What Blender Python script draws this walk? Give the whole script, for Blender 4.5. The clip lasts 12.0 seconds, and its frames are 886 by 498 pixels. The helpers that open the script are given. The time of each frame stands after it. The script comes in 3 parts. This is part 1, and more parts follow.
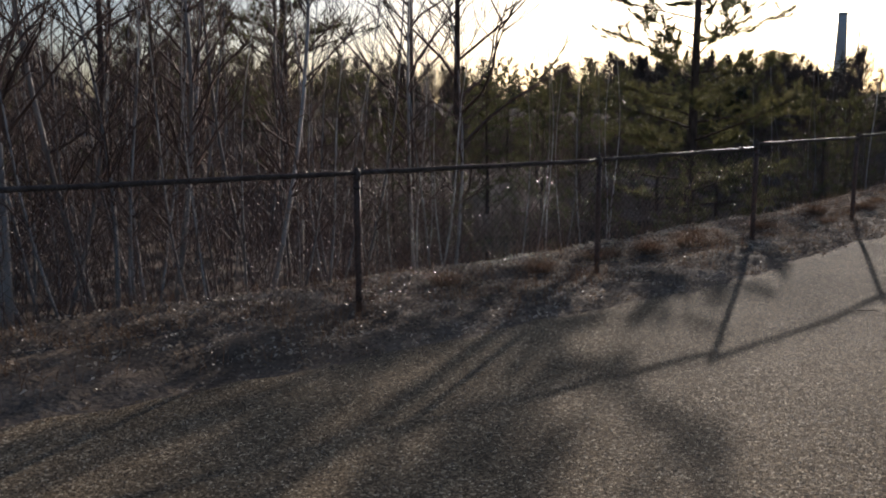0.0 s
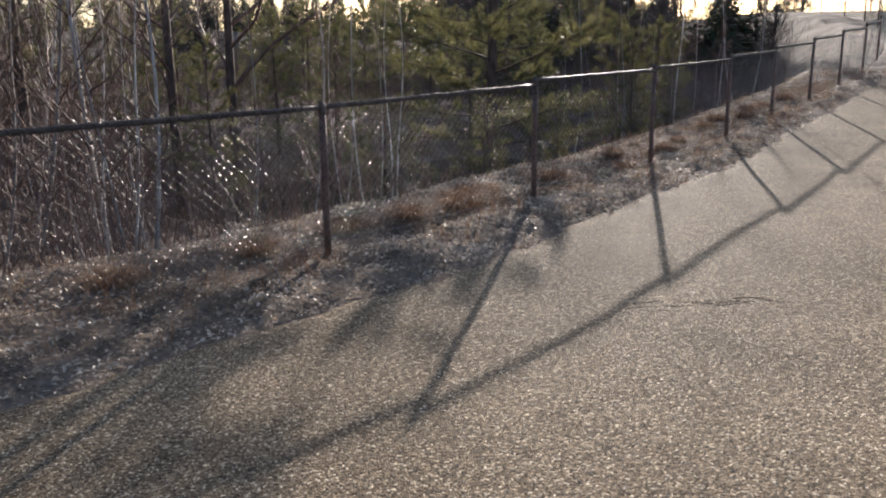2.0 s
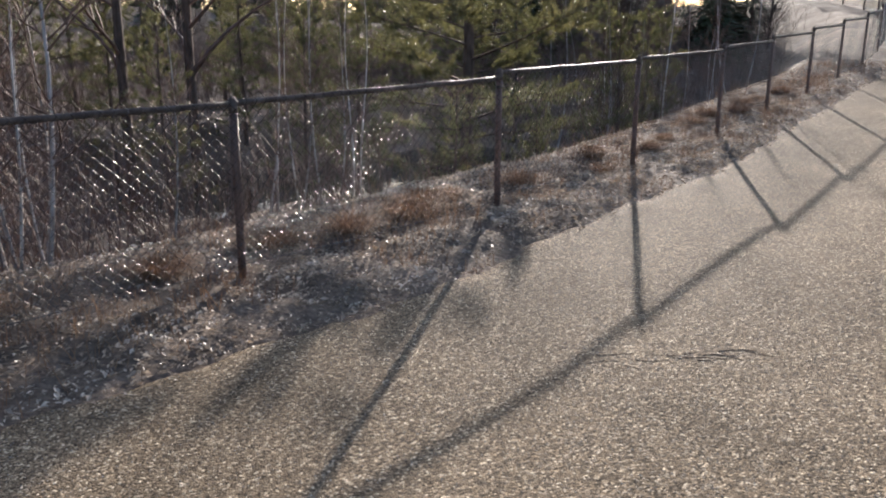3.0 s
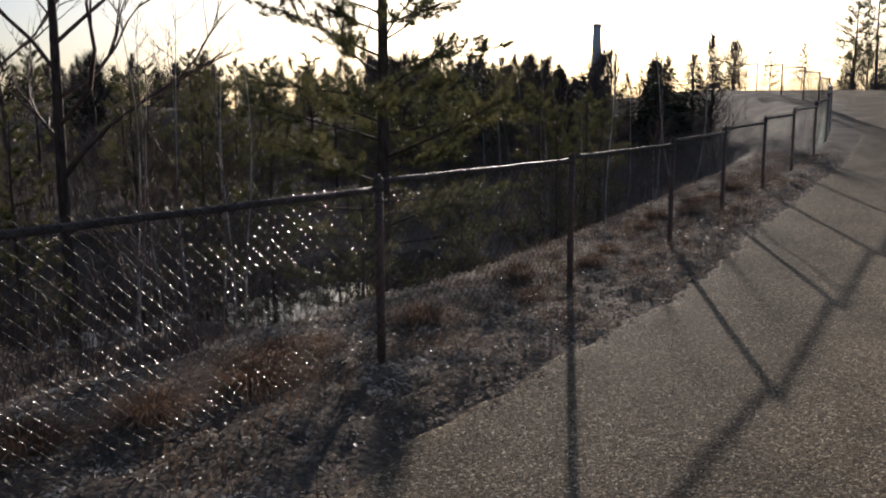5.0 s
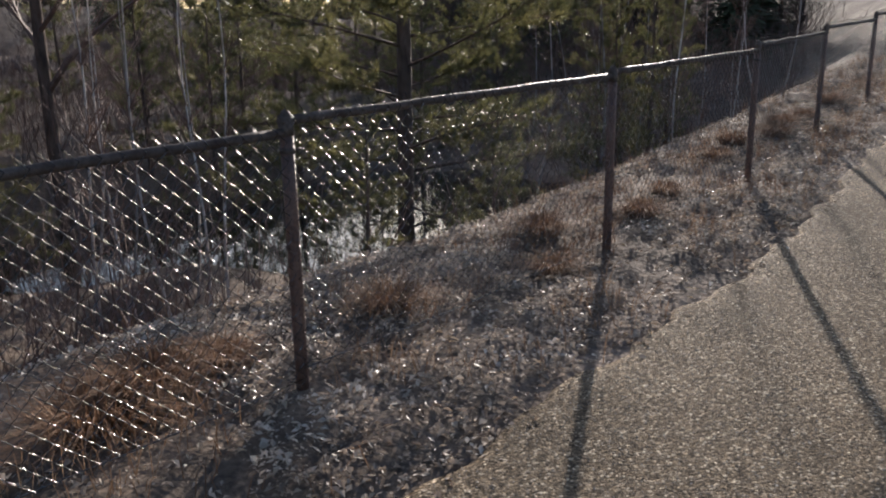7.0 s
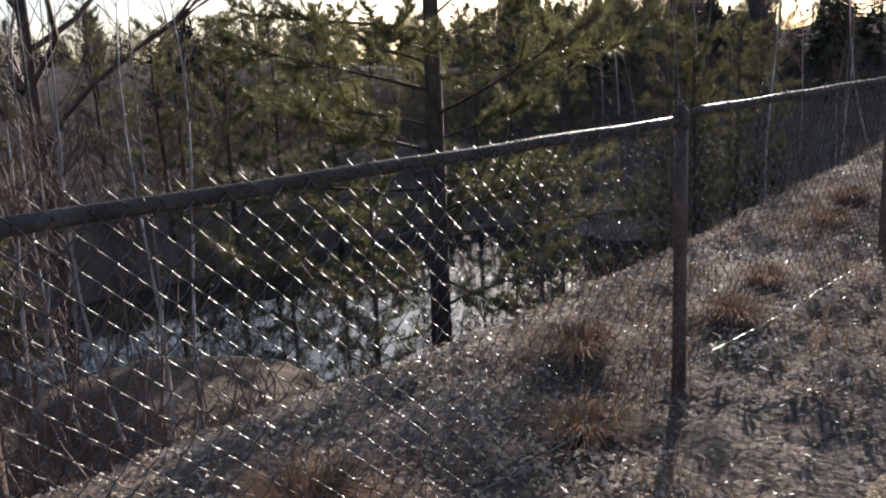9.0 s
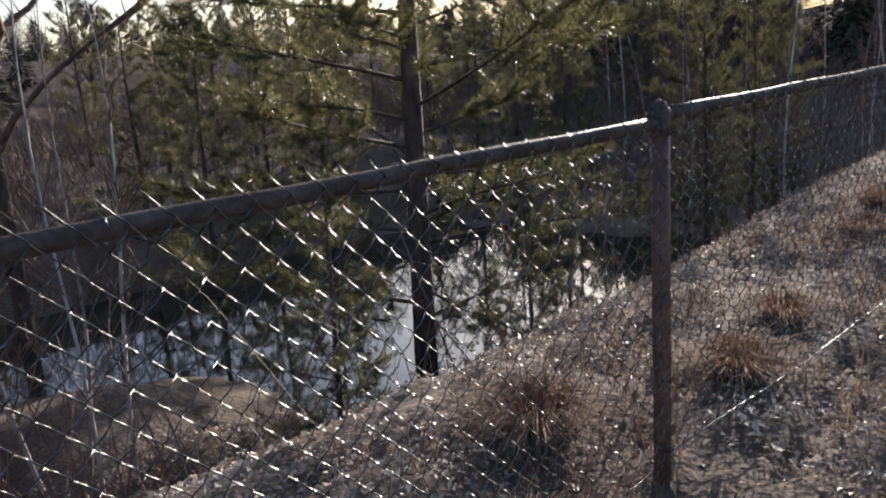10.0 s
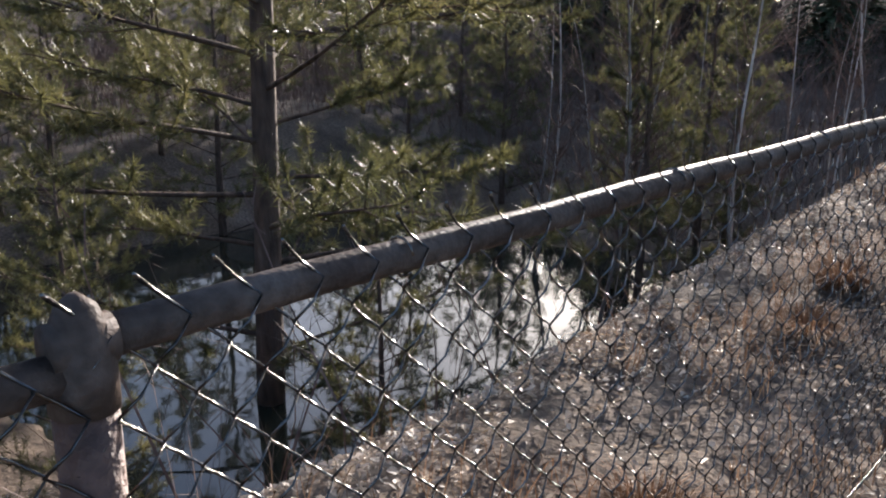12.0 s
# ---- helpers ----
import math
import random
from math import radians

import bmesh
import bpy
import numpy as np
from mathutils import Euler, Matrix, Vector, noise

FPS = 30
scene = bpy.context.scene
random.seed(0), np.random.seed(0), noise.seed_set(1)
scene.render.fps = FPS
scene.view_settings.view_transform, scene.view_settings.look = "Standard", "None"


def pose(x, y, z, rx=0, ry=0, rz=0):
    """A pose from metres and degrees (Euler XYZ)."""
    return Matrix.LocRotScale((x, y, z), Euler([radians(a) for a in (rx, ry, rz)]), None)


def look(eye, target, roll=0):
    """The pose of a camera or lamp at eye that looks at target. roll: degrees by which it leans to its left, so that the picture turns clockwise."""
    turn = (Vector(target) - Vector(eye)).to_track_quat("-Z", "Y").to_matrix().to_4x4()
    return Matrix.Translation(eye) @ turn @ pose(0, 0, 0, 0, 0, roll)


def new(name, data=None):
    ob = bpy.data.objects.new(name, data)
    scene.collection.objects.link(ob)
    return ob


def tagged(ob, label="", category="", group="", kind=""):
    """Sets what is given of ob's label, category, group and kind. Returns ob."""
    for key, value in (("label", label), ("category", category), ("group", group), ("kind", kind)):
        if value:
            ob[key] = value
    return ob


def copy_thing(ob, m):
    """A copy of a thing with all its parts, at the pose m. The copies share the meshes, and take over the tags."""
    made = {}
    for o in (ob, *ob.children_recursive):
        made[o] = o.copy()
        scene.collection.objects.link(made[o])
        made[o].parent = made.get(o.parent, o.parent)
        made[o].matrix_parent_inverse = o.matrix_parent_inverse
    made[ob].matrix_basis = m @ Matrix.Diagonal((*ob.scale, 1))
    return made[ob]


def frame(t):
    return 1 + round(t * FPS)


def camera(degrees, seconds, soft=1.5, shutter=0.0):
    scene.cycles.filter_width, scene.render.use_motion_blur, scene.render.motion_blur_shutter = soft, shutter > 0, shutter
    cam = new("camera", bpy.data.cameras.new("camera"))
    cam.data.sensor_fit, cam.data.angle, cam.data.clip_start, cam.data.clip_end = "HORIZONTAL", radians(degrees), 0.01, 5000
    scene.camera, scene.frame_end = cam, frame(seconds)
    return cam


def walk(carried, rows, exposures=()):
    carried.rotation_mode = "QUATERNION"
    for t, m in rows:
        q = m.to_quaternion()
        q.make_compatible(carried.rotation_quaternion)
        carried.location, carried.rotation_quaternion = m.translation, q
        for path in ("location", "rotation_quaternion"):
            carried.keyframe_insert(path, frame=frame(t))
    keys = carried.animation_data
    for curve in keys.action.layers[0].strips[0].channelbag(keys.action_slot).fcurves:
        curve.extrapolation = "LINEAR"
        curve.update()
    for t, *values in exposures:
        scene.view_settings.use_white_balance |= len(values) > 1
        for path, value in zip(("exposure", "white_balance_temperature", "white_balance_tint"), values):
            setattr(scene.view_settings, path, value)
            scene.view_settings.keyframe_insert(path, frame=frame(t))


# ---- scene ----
cam = camera(55.7, 12.0, soft=2.0)
PATH = [
    (0, (0.37, 0.57, 1.546), (0.346, 2.546, 1.236), -0.3),
    (0.5, (0.748, 0.992, 1.614), (0.927, 2.94, 1.197), -1.0),
    (1, (0.997, 1.458, 1.608), (1.375, 3.362, 1.126), -0.7),
    (1.5, (1.309, 1.917, 1.569), (1.684, 3.823, 1.092), -0.6),
    (2, (1.531, 2.396, 1.559), (1.866, 4.311, 1.087), -0.7),
    (2.5, (1.784, 2.849, 1.573), (2.131, 4.757, 1.084), -0.3),
    (3, (2.041, 3.3, 1.581), (2.393, 5.201, 1.071), 0.2),
    (3.5, (2.258, 3.75, 1.601), (2.758, 5.615, 1.081), 0.9),
    (3.7, (2.371, 3.921, 1.583), (2.882, 5.787, 1.078), 0.5),
    (5.3, (3.029, 5.349, 1.578), (3.48, 7.276, 1.29), -0.7),
    (5.5, (3.119, 5.494, 1.567), (3.551, 7.421, 1.253), -1.0),
    (6, (3.321, 5.883, 1.59), (3.776, 7.796, 1.223), -0.7),
    (6.5, (3.561, 6.302, 1.63), (3.932, 8.214, 1.177), 0.0),
    (7, (3.787, 6.704, 1.578), (4.087, 8.612, 1.057), -1.0),
    (7.2, (3.893, 6.864, 1.593), (4.129, 8.771, 1.037), -1.4),
    (8.8, (4.39, 8.235, 1.478), (4.521, 10.189, 1.069), -2.7),
    (9, (4.465, 8.396, 1.473), (4.582, 10.351, 1.064), -2.8),
    (9.5, (4.643, 8.812, 1.476), (4.787, 10.759, 1.040), -3.1),
    (10, (4.867, 9.216, 1.462), (4.937, 11.167, 1.026), -3.8),
    (10.5, (5.059, 9.600, 1.481), (5.162, 11.534, 0.982), -3.6),
    (10.8, (5.200, 9.814, 1.494), (5.311, 11.742, 0.975), -3.1),
    (11.2, (5.445, 10.105, 1.512), (5.513, 12.037, 0.999), -2.2),
    (11.5, (5.595, 10.384, 1.535), (5.685, 12.305, 0.983), -0.6),
    (11.8, (5.729, 10.656, 1.541), (5.865, 12.579, 1.008), 0.5),
    (12, (5.791, 10.816, 1.530), (5.927, 12.743, 1.013), 0.6),
]
walk(cam, [(t, look(e, g, r)) for t, e, g, r in PATH], exposures=[(0.0, 0.05, 5560, 13), (0.6, 0.65, 5560, 13), (1.2, 1.0, 5560, 13), (3.7, 1.5, 5560, 13), (5.3, -0.2, 5560, 13), (6.2, 0.1, 5560, 13), (7.2, 1.0, 5560, 13), (9.0, 1.0, 5480, 13), (10.5, 1.35, 5480, 13), (11.2, 1.7, 5480, 13), (12.0, 1.4, 5480, 13)])

# ---- world and sun ----
SUN_AZ, SUN_EL = 22.2, 14.4          # azimuth from +y towards +x, elevation
world = bpy.data.worlds.new("winter_sky")
scene.world = world
world.use_nodes = True
wn = world.node_tree
sky = wn.nodes.new("ShaderNodeTexSky")
sky.sky_type = "NISHITA"
sky.sun_disc = False
sky.sun_elevation, sky.sun_rotation = radians(SUN_EL), radians(SUN_AZ)
sky.air_density, sky.dust_density, sky.ozone_density = 0.9, 2.5, 1.2
wn.links.new(sky.outputs[0], wn.nodes["Background"].inputs[0])
wn.nodes["Background"].inputs[1].default_value = 0.095
sun = new("sun", bpy.data.lights.new("sun", "SUN"))
sun.data.energy, sun.data.angle, sun.data.color = 5.0, radians(0.6), (1.0, 0.83, 0.63)
sd = Vector((math.sin(radians(SUN_AZ)) * math.cos(radians(SUN_EL)), math.cos(radians(SUN_AZ)) * math.cos(radians(SUN_EL)), math.sin(radians(SUN_EL))))
sun.matrix_world = look(sd * 100, (0, 0, 0))


# ---- materials ----
def material(name, ramp, scale=4.0, rough=0.8, metal=0.0, bump=0.0, bump_scale=60.0, detail=6.0, fine=None, vary=0.0, island=False, stretch=(1, 1, 1), sheen=None, through_light=0.0):
    """ramp: (position, colour) pairs over a noise; fine: (scale, low, high) a second, finer brightness noise."""
    m = bpy.data.materials.new(name)
    m.use_nodes = True
    t = m.node_tree
    n, l = t.nodes, t.links
    b = n["Principled BSDF"]
    co = n.new("ShaderNodeTexCoord")
    mp = n.new("ShaderNodeMapping")
    mp.inputs["Scale"].default_value = stretch
    l.new(co.outputs["Object"], mp.inputs[0])
    no = n.new("ShaderNodeTexNoise")
    no.inputs["Scale"].default_value, no.inputs["Detail"].default_value = scale, detail
    l.new(mp.outputs[0], no.inputs["Vector"])
    cr = n.new("ShaderNodeValToRGB")
    while len(cr.color_ramp.elements) < len(ramp):
        cr.color_ramp.elements.new(0.5)
    for e, (p, c) in zip(cr.color_ramp.elements, ramp):
        e.position, e.color = p, (*c, 1)
    l.new(no.outputs[0], cr.inputs[0])
    out = cr.outputs[0]

    def multiply(value):
        mx = n.new("ShaderNodeMix")
        mx.data_type, mx.blend_type = "RGBA", "MULTIPLY"
        mx.inputs["Factor"].default_value = 1.0
        l.new(out, mx.inputs["A"])
        l.new(value, mx.inputs["B"])
        return mx.outputs["Result"]

    if fine:
        fn = n.new("ShaderNodeTexNoise")
        fn.inputs["Scale"].default_value, fn.inputs["Detail"].default_value = fine[0], 3.0
        l.new(mp.outputs[0], fn.inputs["Vector"])
        mr = n.new("ShaderNodeMapRange")
        mr.inputs["From Min"].default_value, mr.inputs["From Max"].default_value = 0.3, 0.7
        mr.inputs["To Min"].default_value, mr.inputs["To Max"].default_value = fine[1], fine[2]
        l.new(fn.outputs[0], mr.inputs[0])
        out = multiply(mr.outputs[0])
    if vary:
        src = n.new("ShaderNodeNewGeometry").outputs["Random Per Island"] if island else n.new("ShaderNodeObjectInfo").outputs["Random"]
        mr = n.new("ShaderNodeMapRange")
        mr.inputs["To Min"].default_value, mr.inputs["To Max"].default_value = 1 - vary, 1 + vary
        l.new(src, mr.inputs[0])
        out = multiply(mr.outputs[0])
    l.new(out, b.inputs["Base Color"])
    b.inputs["Roughness"].default_value, b.inputs["Metallic"].default_value = rough, metal
    if rough > 0.5 and not metal:
        b.inputs["Specular IOR Level"].default_value = 0.2
    if bump:
        bn = n.new("ShaderNodeTexNoise")
        bn.inputs["Scale"].default_value, bn.inputs["Detail"].default_value = bump_scale, 4.0
        l.new(mp.outputs[0], bn.inputs["Vector"])
        bp = n.new("ShaderNodeBump")
        bp.inputs["Strength"].default_value, bp.inputs["Distance"].default_value = min(1.0, bump), 0.02
        l.new(bn.outputs[0], bp.inputs["Height"])
        l.new(bp.outputs[0], b.inputs["Normal"])
    if through_light:
        tr = n.new("ShaderNodeBsdfTranslucent")
        l.new(out, tr.inputs[0])
        ms = n.new("ShaderNodeMixShader")
        ms.inputs[0].default_value = through_light
        l.new(b.outputs[0], ms.inputs[1])
        l.new(tr.outputs[0], ms.inputs[2])
        l.new(ms.outputs[0], n["Material Output"].inputs[0])
    return m


M_SOIL = material("bank_soil", [(0.3, (0.075, 0.056, 0.04)), (0.55, (0.15, 0.112, 0.08)), (0.75, (0.24, 0.19, 0.145))], 1.3, 0.95, bump=1.0, bump_scale=22, fine=(35, 0.55, 1.35))
M_LEAF = material("dead_leaf", [(0.35, (0.24, 0.17, 0.115)), (0.5, (0.44, 0.35, 0.25)), (0.7, (0.60, 0.52, 0.42))], 3.0, 0.5, vary=0.5, island=True, through_light=0.25)
M_GRASS = material("dry_grass", [(0.35, (0.16, 0.085, 0.045)), (0.6, (0.28, 0.17, 0.095)), (0.8, (0.38, 0.27, 0.16))], 2.0, 0.85, vary=0.4, island=True, through_light=0.2)
M_BARK = material("grey_bark", [(0.35, (0.24, 0.205, 0.18)), (0.6, (0.43, 0.39, 0.35)), (0.75, (0.58, 0.545, 0.505))], 9.0, 0.65, bump=0.6, bump_scale=40, vary=0.35, stretch=(1, 1, 0.25))
M_TWIG = material("red_brown_twig", [(0.3, (0.09, 0.055, 0.042)), (0.7, (0.20, 0.135, 0.105))], 6.0, 0.7, vary=0.3)
M_PINEBARK = material("pine_bark", [(0.3, (0.045, 0.033, 0.026)), (0.6, (0.12, 0.085, 0.065)), (0.8, (0.20, 0.15, 0.12))], 14.0, 0.9, bump=1.0, bump_scale=35, stretch=(1, 1, 0.3))
M_NEEDLE = material("pine_needles", [(0.35, (0.075, 0.075, 0.028)), (0.6, (0.145, 0.135, 0.05)), (0.8, (0.24, 0.20, 0.09))], 1.2, 0.42, vary=0.35, island=True, through_light=0.45)
M_FARGREEN = material("far_conifer", [(0.3, (0.025, 0.034, 0.016)), (0.7, (0.06, 0.07, 0.032))], 1.0, 0.8, vary=0.4)
M_FARBRUSH = material("far_brush", [(0.3, (0.06, 0.045, 0.036)), (0.7, (0.13, 0.10, 0.08))], 1.0, 0.9, vary=0.4)
M_POST = material("rusted_post_paint", [(0.3, (0.075, 0.045, 0.035)), (0.55, (0.14, 0.075, 0.05)), (0.75, (0.19, 0.125, 0.09))], 11.0, 0.55, metal=0.12, bump=0.35, bump_scale=90, fine=(70, 0.7, 1.2), vary=0.15)
M_RAIL = material("rusty_rail", [(0.3, (0.06, 0.042, 0.034)), (0.55, (0.11, 0.085, 0.07)), (0.75, (0.15, 0.122, 0.105))], 9.0, 0.5, metal=0.0, bump=0.2, bump_scale=120, fine=(60, 0.7, 1.2))
M_RAIL.node_tree.nodes["Principled BSDF"].inputs["Specular IOR Level"].default_value = 0.04
M_WIRE = material("galvanised_wire", [(0.35, (0.12, 0.108, 0.097)), (0.65, (0.27, 0.26, 0.245))], 40.0, 0.22, metal=0.88, fine=(200, 0.6, 1.1))
M_STONE = material("grit_stone", [(0.3, (0.16, 0.14, 0.12)), (0.6, (0.34, 0.31, 0.27)), (0.8, (0.55, 0.52, 0.47))], 25.0, 0.5, vary=0.55, island=True)
M_CONCRETE = material("tower_concrete", [(0.3, (0.45, 0.45, 0.43)), (0.7, (0.6, 0.6, 0.58))], 0.1, 0.9, fine=(1.5, 0.9, 1.1))


def asphalt():
    """Worn asphalt: pale aggregate chips set in dark binder, some of them glossy."""
    m = bpy.data.materials.new("chip_asphalt")
    m.use_nodes = True
    n, l = m.node_tree.nodes, m.node_tree.links
    b = n["Principled BSDF"]
    co = n.new("ShaderNodeTexCoord")

    def chips(scale, stops):
        vo = n.new("ShaderNodeTexVoronoi")
        vo.inputs["Scale"].default_value = scale
        l.new(co.outputs["Object"], vo.inputs["Vector"])
        sep = n.new("ShaderNodeSeparateColor")
        l.new(vo.outputs["Color"], sep.inputs[0])
        cr = n.new("ShaderNodeValToRGB")
        while len(cr.color_ramp.elements) < len(stops):
            cr.color_ramp.elements.new(0.5)
        for e, (p, c) in zip(cr.color_ramp.elements, stops):
            e.position, e.color = p, (*c, 1)
        l.new(sep.outputs[0], cr.inputs[0])
        return vo, sep, cr

    vo, sep, cr = chips(105.0, [(0.0, (0.05, 0.039, 0.027)), (0.3, (0.13, 0.101, 0.068)), (0.7, (0.22, 0.168, 0.11)), (0.9, (0.36, 0.285, 0.19)), (1.0, (0.70, 0.60, 0.44))])
    vo2, sep2, cr2 = chips(240.0, [(0.0, (0.45, 0.44, 0.42)), (0.5, (0.95, 0.93, 0.9)), (1.0, (1.5, 1.45, 1.35))])
    no = n.new("ShaderNodeTexNoise")
    no.inputs["Scale"].default_value, no.inputs["Detail"].default_value = 0.9, 8.0
    l.new(co.outputs["Object"], no.inputs["Vector"])
    mr = n.new("ShaderNodeMapRange")
    mr.inputs["From Min"].default_value, mr.inputs["From Max"].default_value = 0.3, 0.7
    mr.inputs["To Min"].default_value, mr.inputs["To Max"].default_value = 0.72, 1.2
    l.new(no.outputs[0], mr.inputs[0])
    out = cr.outputs[0]
    for value in (cr2.outputs[0], mr.outputs[0]):
        mx = n.new("ShaderNodeMix")
        mx.data_type, mx.blend_type = "RGBA", "MULTIPLY"
        mx.inputs["Factor"].default_value = 1.0
        l.new(out, mx.inputs["A"])
        l.new(value, mx.inputs["B"])
        out = mx.outputs["Result"]
    l.new(out, b.inputs["Base Color"])
    gloss = n.new("ShaderNodeMapRange")
    gloss.inputs["From Min"].default_value, gloss.inputs["From Max"].default_value = 0.72, 0.95
    gloss.inputs["To Min"].default_value, gloss.inputs["To Max"].default_value = 0.9, 0.64
    l.new(sep.outputs[2], gloss.inputs[0])
    l.new(gloss.outputs[0], b.inputs["Roughness"])
    b.inputs["Specular IOR Level"].default_value = 0.04
    bp = n.new("ShaderNodeBump")
    bp.inputs["Strength"].default_value, bp.inputs["Distance"].default_value = 0.9, 0.0034
    hs = n.new("ShaderNodeMath")
    hs.operation = "SUBTRACT"
    l.new(sep.outputs[1], hs.inputs[0])
    l.new(vo.outputs["Distance"], hs.inputs[1])
    l.new(hs.outputs[0], bp.inputs["Height"])
    l.new(bp.outputs[0], b.inputs["Normal"])
    return m


M_ASPHALT = asphalt()


def water_material():
    m = bpy.data.materials.new("pond_water")
    m.use_nodes = True
    n, l = m.node_tree.nodes, m.node_tree.links
    b = n["Principled BSDF"]
    b.inputs["Base Color"].default_value = (0.02, 0.022, 0.016, 1)
    b.inputs["Roughness"].default_value = 0.04
    b.inputs["IOR"].default_value = 1.33
    b.inputs["Specular IOR Level"].default_value = 1.0
    no = n.new("ShaderNodeTexNoise")
    no.inputs["Scale"].default_value, no.inputs["Detail"].default_value = 1.6, 3.0
    l.new(n.new("ShaderNodeTexCoord").outputs["Object"], no.inputs["Vector"])
    bp = n.new("ShaderNodeBump")
    bp.inputs["Strength"].default_value, bp.inputs["Distance"].default_value = 0.08, 0.05
    l.new(no.outputs[0], bp.inputs["Height"])
    l.new(bp.outputs[0], b.inputs["Normal"])
    return m


M_WATER = water_material()


# ---- building helpers ----
class Soup:
    """Collects vertices and faces for one mesh."""

    def __init__(self):
        self.v, self.f = [], []

    def tube(self, pts, radii, sides=5, cap=True):
        pts = [Vector(p) for p in pts]
        start = len(self.v)
        for i, p in enumerate(pts):
            d = (pts[min(i + 1, len(pts) - 1)] - pts[max(i - 1, 0)])
            d = d.normalized() if d.length > 1e-9 else Vector((0, 0, 1))
            a = d.cross(Vector((0, 0, 1)) if abs(d.z) < 0.9 else Vector((1, 0, 0))).normalized()
            b = d.cross(a)
            for k in range(sides):
                w = 2 * math.pi * k / sides
                self.v.append(p + (a * math.cos(w) + b * math.sin(w)) * radii[i])
        for i in range(len(pts) - 1):
            for k in range(sides):
                k2 = (k + 1) % sides
                self.f.append((start + i * sides + k, start + i * sides + k2, start + (i + 1) * sides + k2, start + (i + 1) * sides + k))
        if cap and sides > 2:
            self.f.append(tuple(start + k for k in reversed(range(sides))))
            self.f.append(tuple(start + (len(pts) - 1) * sides + k for k in range(sides)))

    def face(self, *pts):
        s = len(self.v)
        self.v.extend(Vector(p) for p in pts)
        self.f.append(tuple(range(s, s + len(pts))))

    def mesh(self, name, mat, smooth=True):
        me = bpy.data.meshes.new(name)
        me.from_pydata([tuple(p) for p in self.v], [], self.f)
        me.materials.append(mat)
        if smooth:
            me.shade_smooth()
        me.update()
        return me


def part(name, data, parent, label=""):
    ob = new(name, data)
    ob.parent = parent
    return tagged(ob, label)


def thing(name, label, category, group="", kind="", at=None):
    ob = new(name)
    ob.empty_display_size = 0.1
    if at is not None:
        ob.matrix_basis = at
    return tagged(ob, label, category, group, kind)


# ---- the lie of the land ----
# fence posts: plan and ground height, in order along the walk
POSTS = [(-7.8, 0.4, 0.02), (-6.0, 2.1, 0.03), (-4.2, 3.8, 0.04), (-2.35, 5.35, 0.05), (-0.35, 6.85, 0.05), (1.73, 8.40, 0.06), (3.705, 9.864, 0.15), (5.55, 11.45, 0.195),
         (7.335, 13.045, 0.275), (9.04, 14.785, 0.375), (10.80, 16.48, 0.50), (12.55, 18.18, 0.65), (14.30, 19.88, 0.82), (16.0, 21.7, 1.05), (17.6, 23.6, 1.3),
         (19.1, 25.6, 1.6), (20.4, 27.7, 1.9), (21.5, 29.9, 2.2), (22.3, 32.2, 2.45), (22.9, 34.6, 2.65), (23.2, 37.0, 2.8)]
ZERO = 5                                   # the post from which the distance along the fence is counted
LINE = np.array([p[:2] for p in POSTS])
LINE_Z = np.array([p[2] for p in POSTS])
SEG = np.linalg.norm(np.diff(LINE, axis=0), axis=1)
ALONG = np.concatenate([[0], np.cumsum(SEG)])
ALONG -= ALONG[ZERO]
WATER_Z = -1.25


def fence_coords(x, y):
    """Distance along the fence, distance to its path side (negative towards the pond), and the fence's ground height."""
    x, y = np.atleast_1d(np.asarray(x, float)), np.atleast_1d(np.asarray(y, float))
    best = np.full(x.shape, 1e18)
    s, n, z = np.zeros_like(x), np.zeros_like(x), np.zeros_like(x)
    for i in range(len(LINE) - 1):
        a, d = LINE[i], LINE[i + 1] - LINE[i]
        ln = SEG[i]
        k = ((x - a[0]) * d[0] + (y - a[1]) * d[1]) / ln ** 2
        lo, hi = (-1e6 if i == 0 else 0), (1e6 if i == len(LINE) - 2 else 1)
        kc = np.clip(k, lo, hi)
        dx, dy = x - a[0] - kc * d[0], y - a[1] - kc * d[1]
        dist = dx * dx + dy * dy
        m = dist < best
        side = (dx * d[1] - dy * d[0])
        best = np.where(m, dist, best)
        s = np.where(m, ALONG[i] + kc * ln, s)
        n = np.where(m, np.sign(side) * np.sqrt(dist), n)
        z = np.where(m, LINE_Z[i] + np.clip(kc, 0, 1) * (LINE_Z[i + 1] - LINE_Z[i]), z)
    return s, n, z


def ease(a, b, t):
    t = np.clip((t - a) / (b - a), 0, 1)
    return t * t * (3 - 2 * t)


def wobble(x, y, k, seed=0.0):
    return (np.sin(x * k + seed) * np.cos(y * k * 1.31 - seed * 2) + 0.5 * np.sin(x * k * 2.3 - y * k * 1.7 + seed * 3)) / 1.5


def edge_of_path(s):
    return 0.97 - 0.16 * ease(0.5, 2.5, s) - 0.16 * ease(4.0, 8.0, s) + 0.03 * np.sin(s * 1.3) + 0.025 * np.sin(s * 5.3 + 1) + 0.02 * np.sin(s * 13.0)


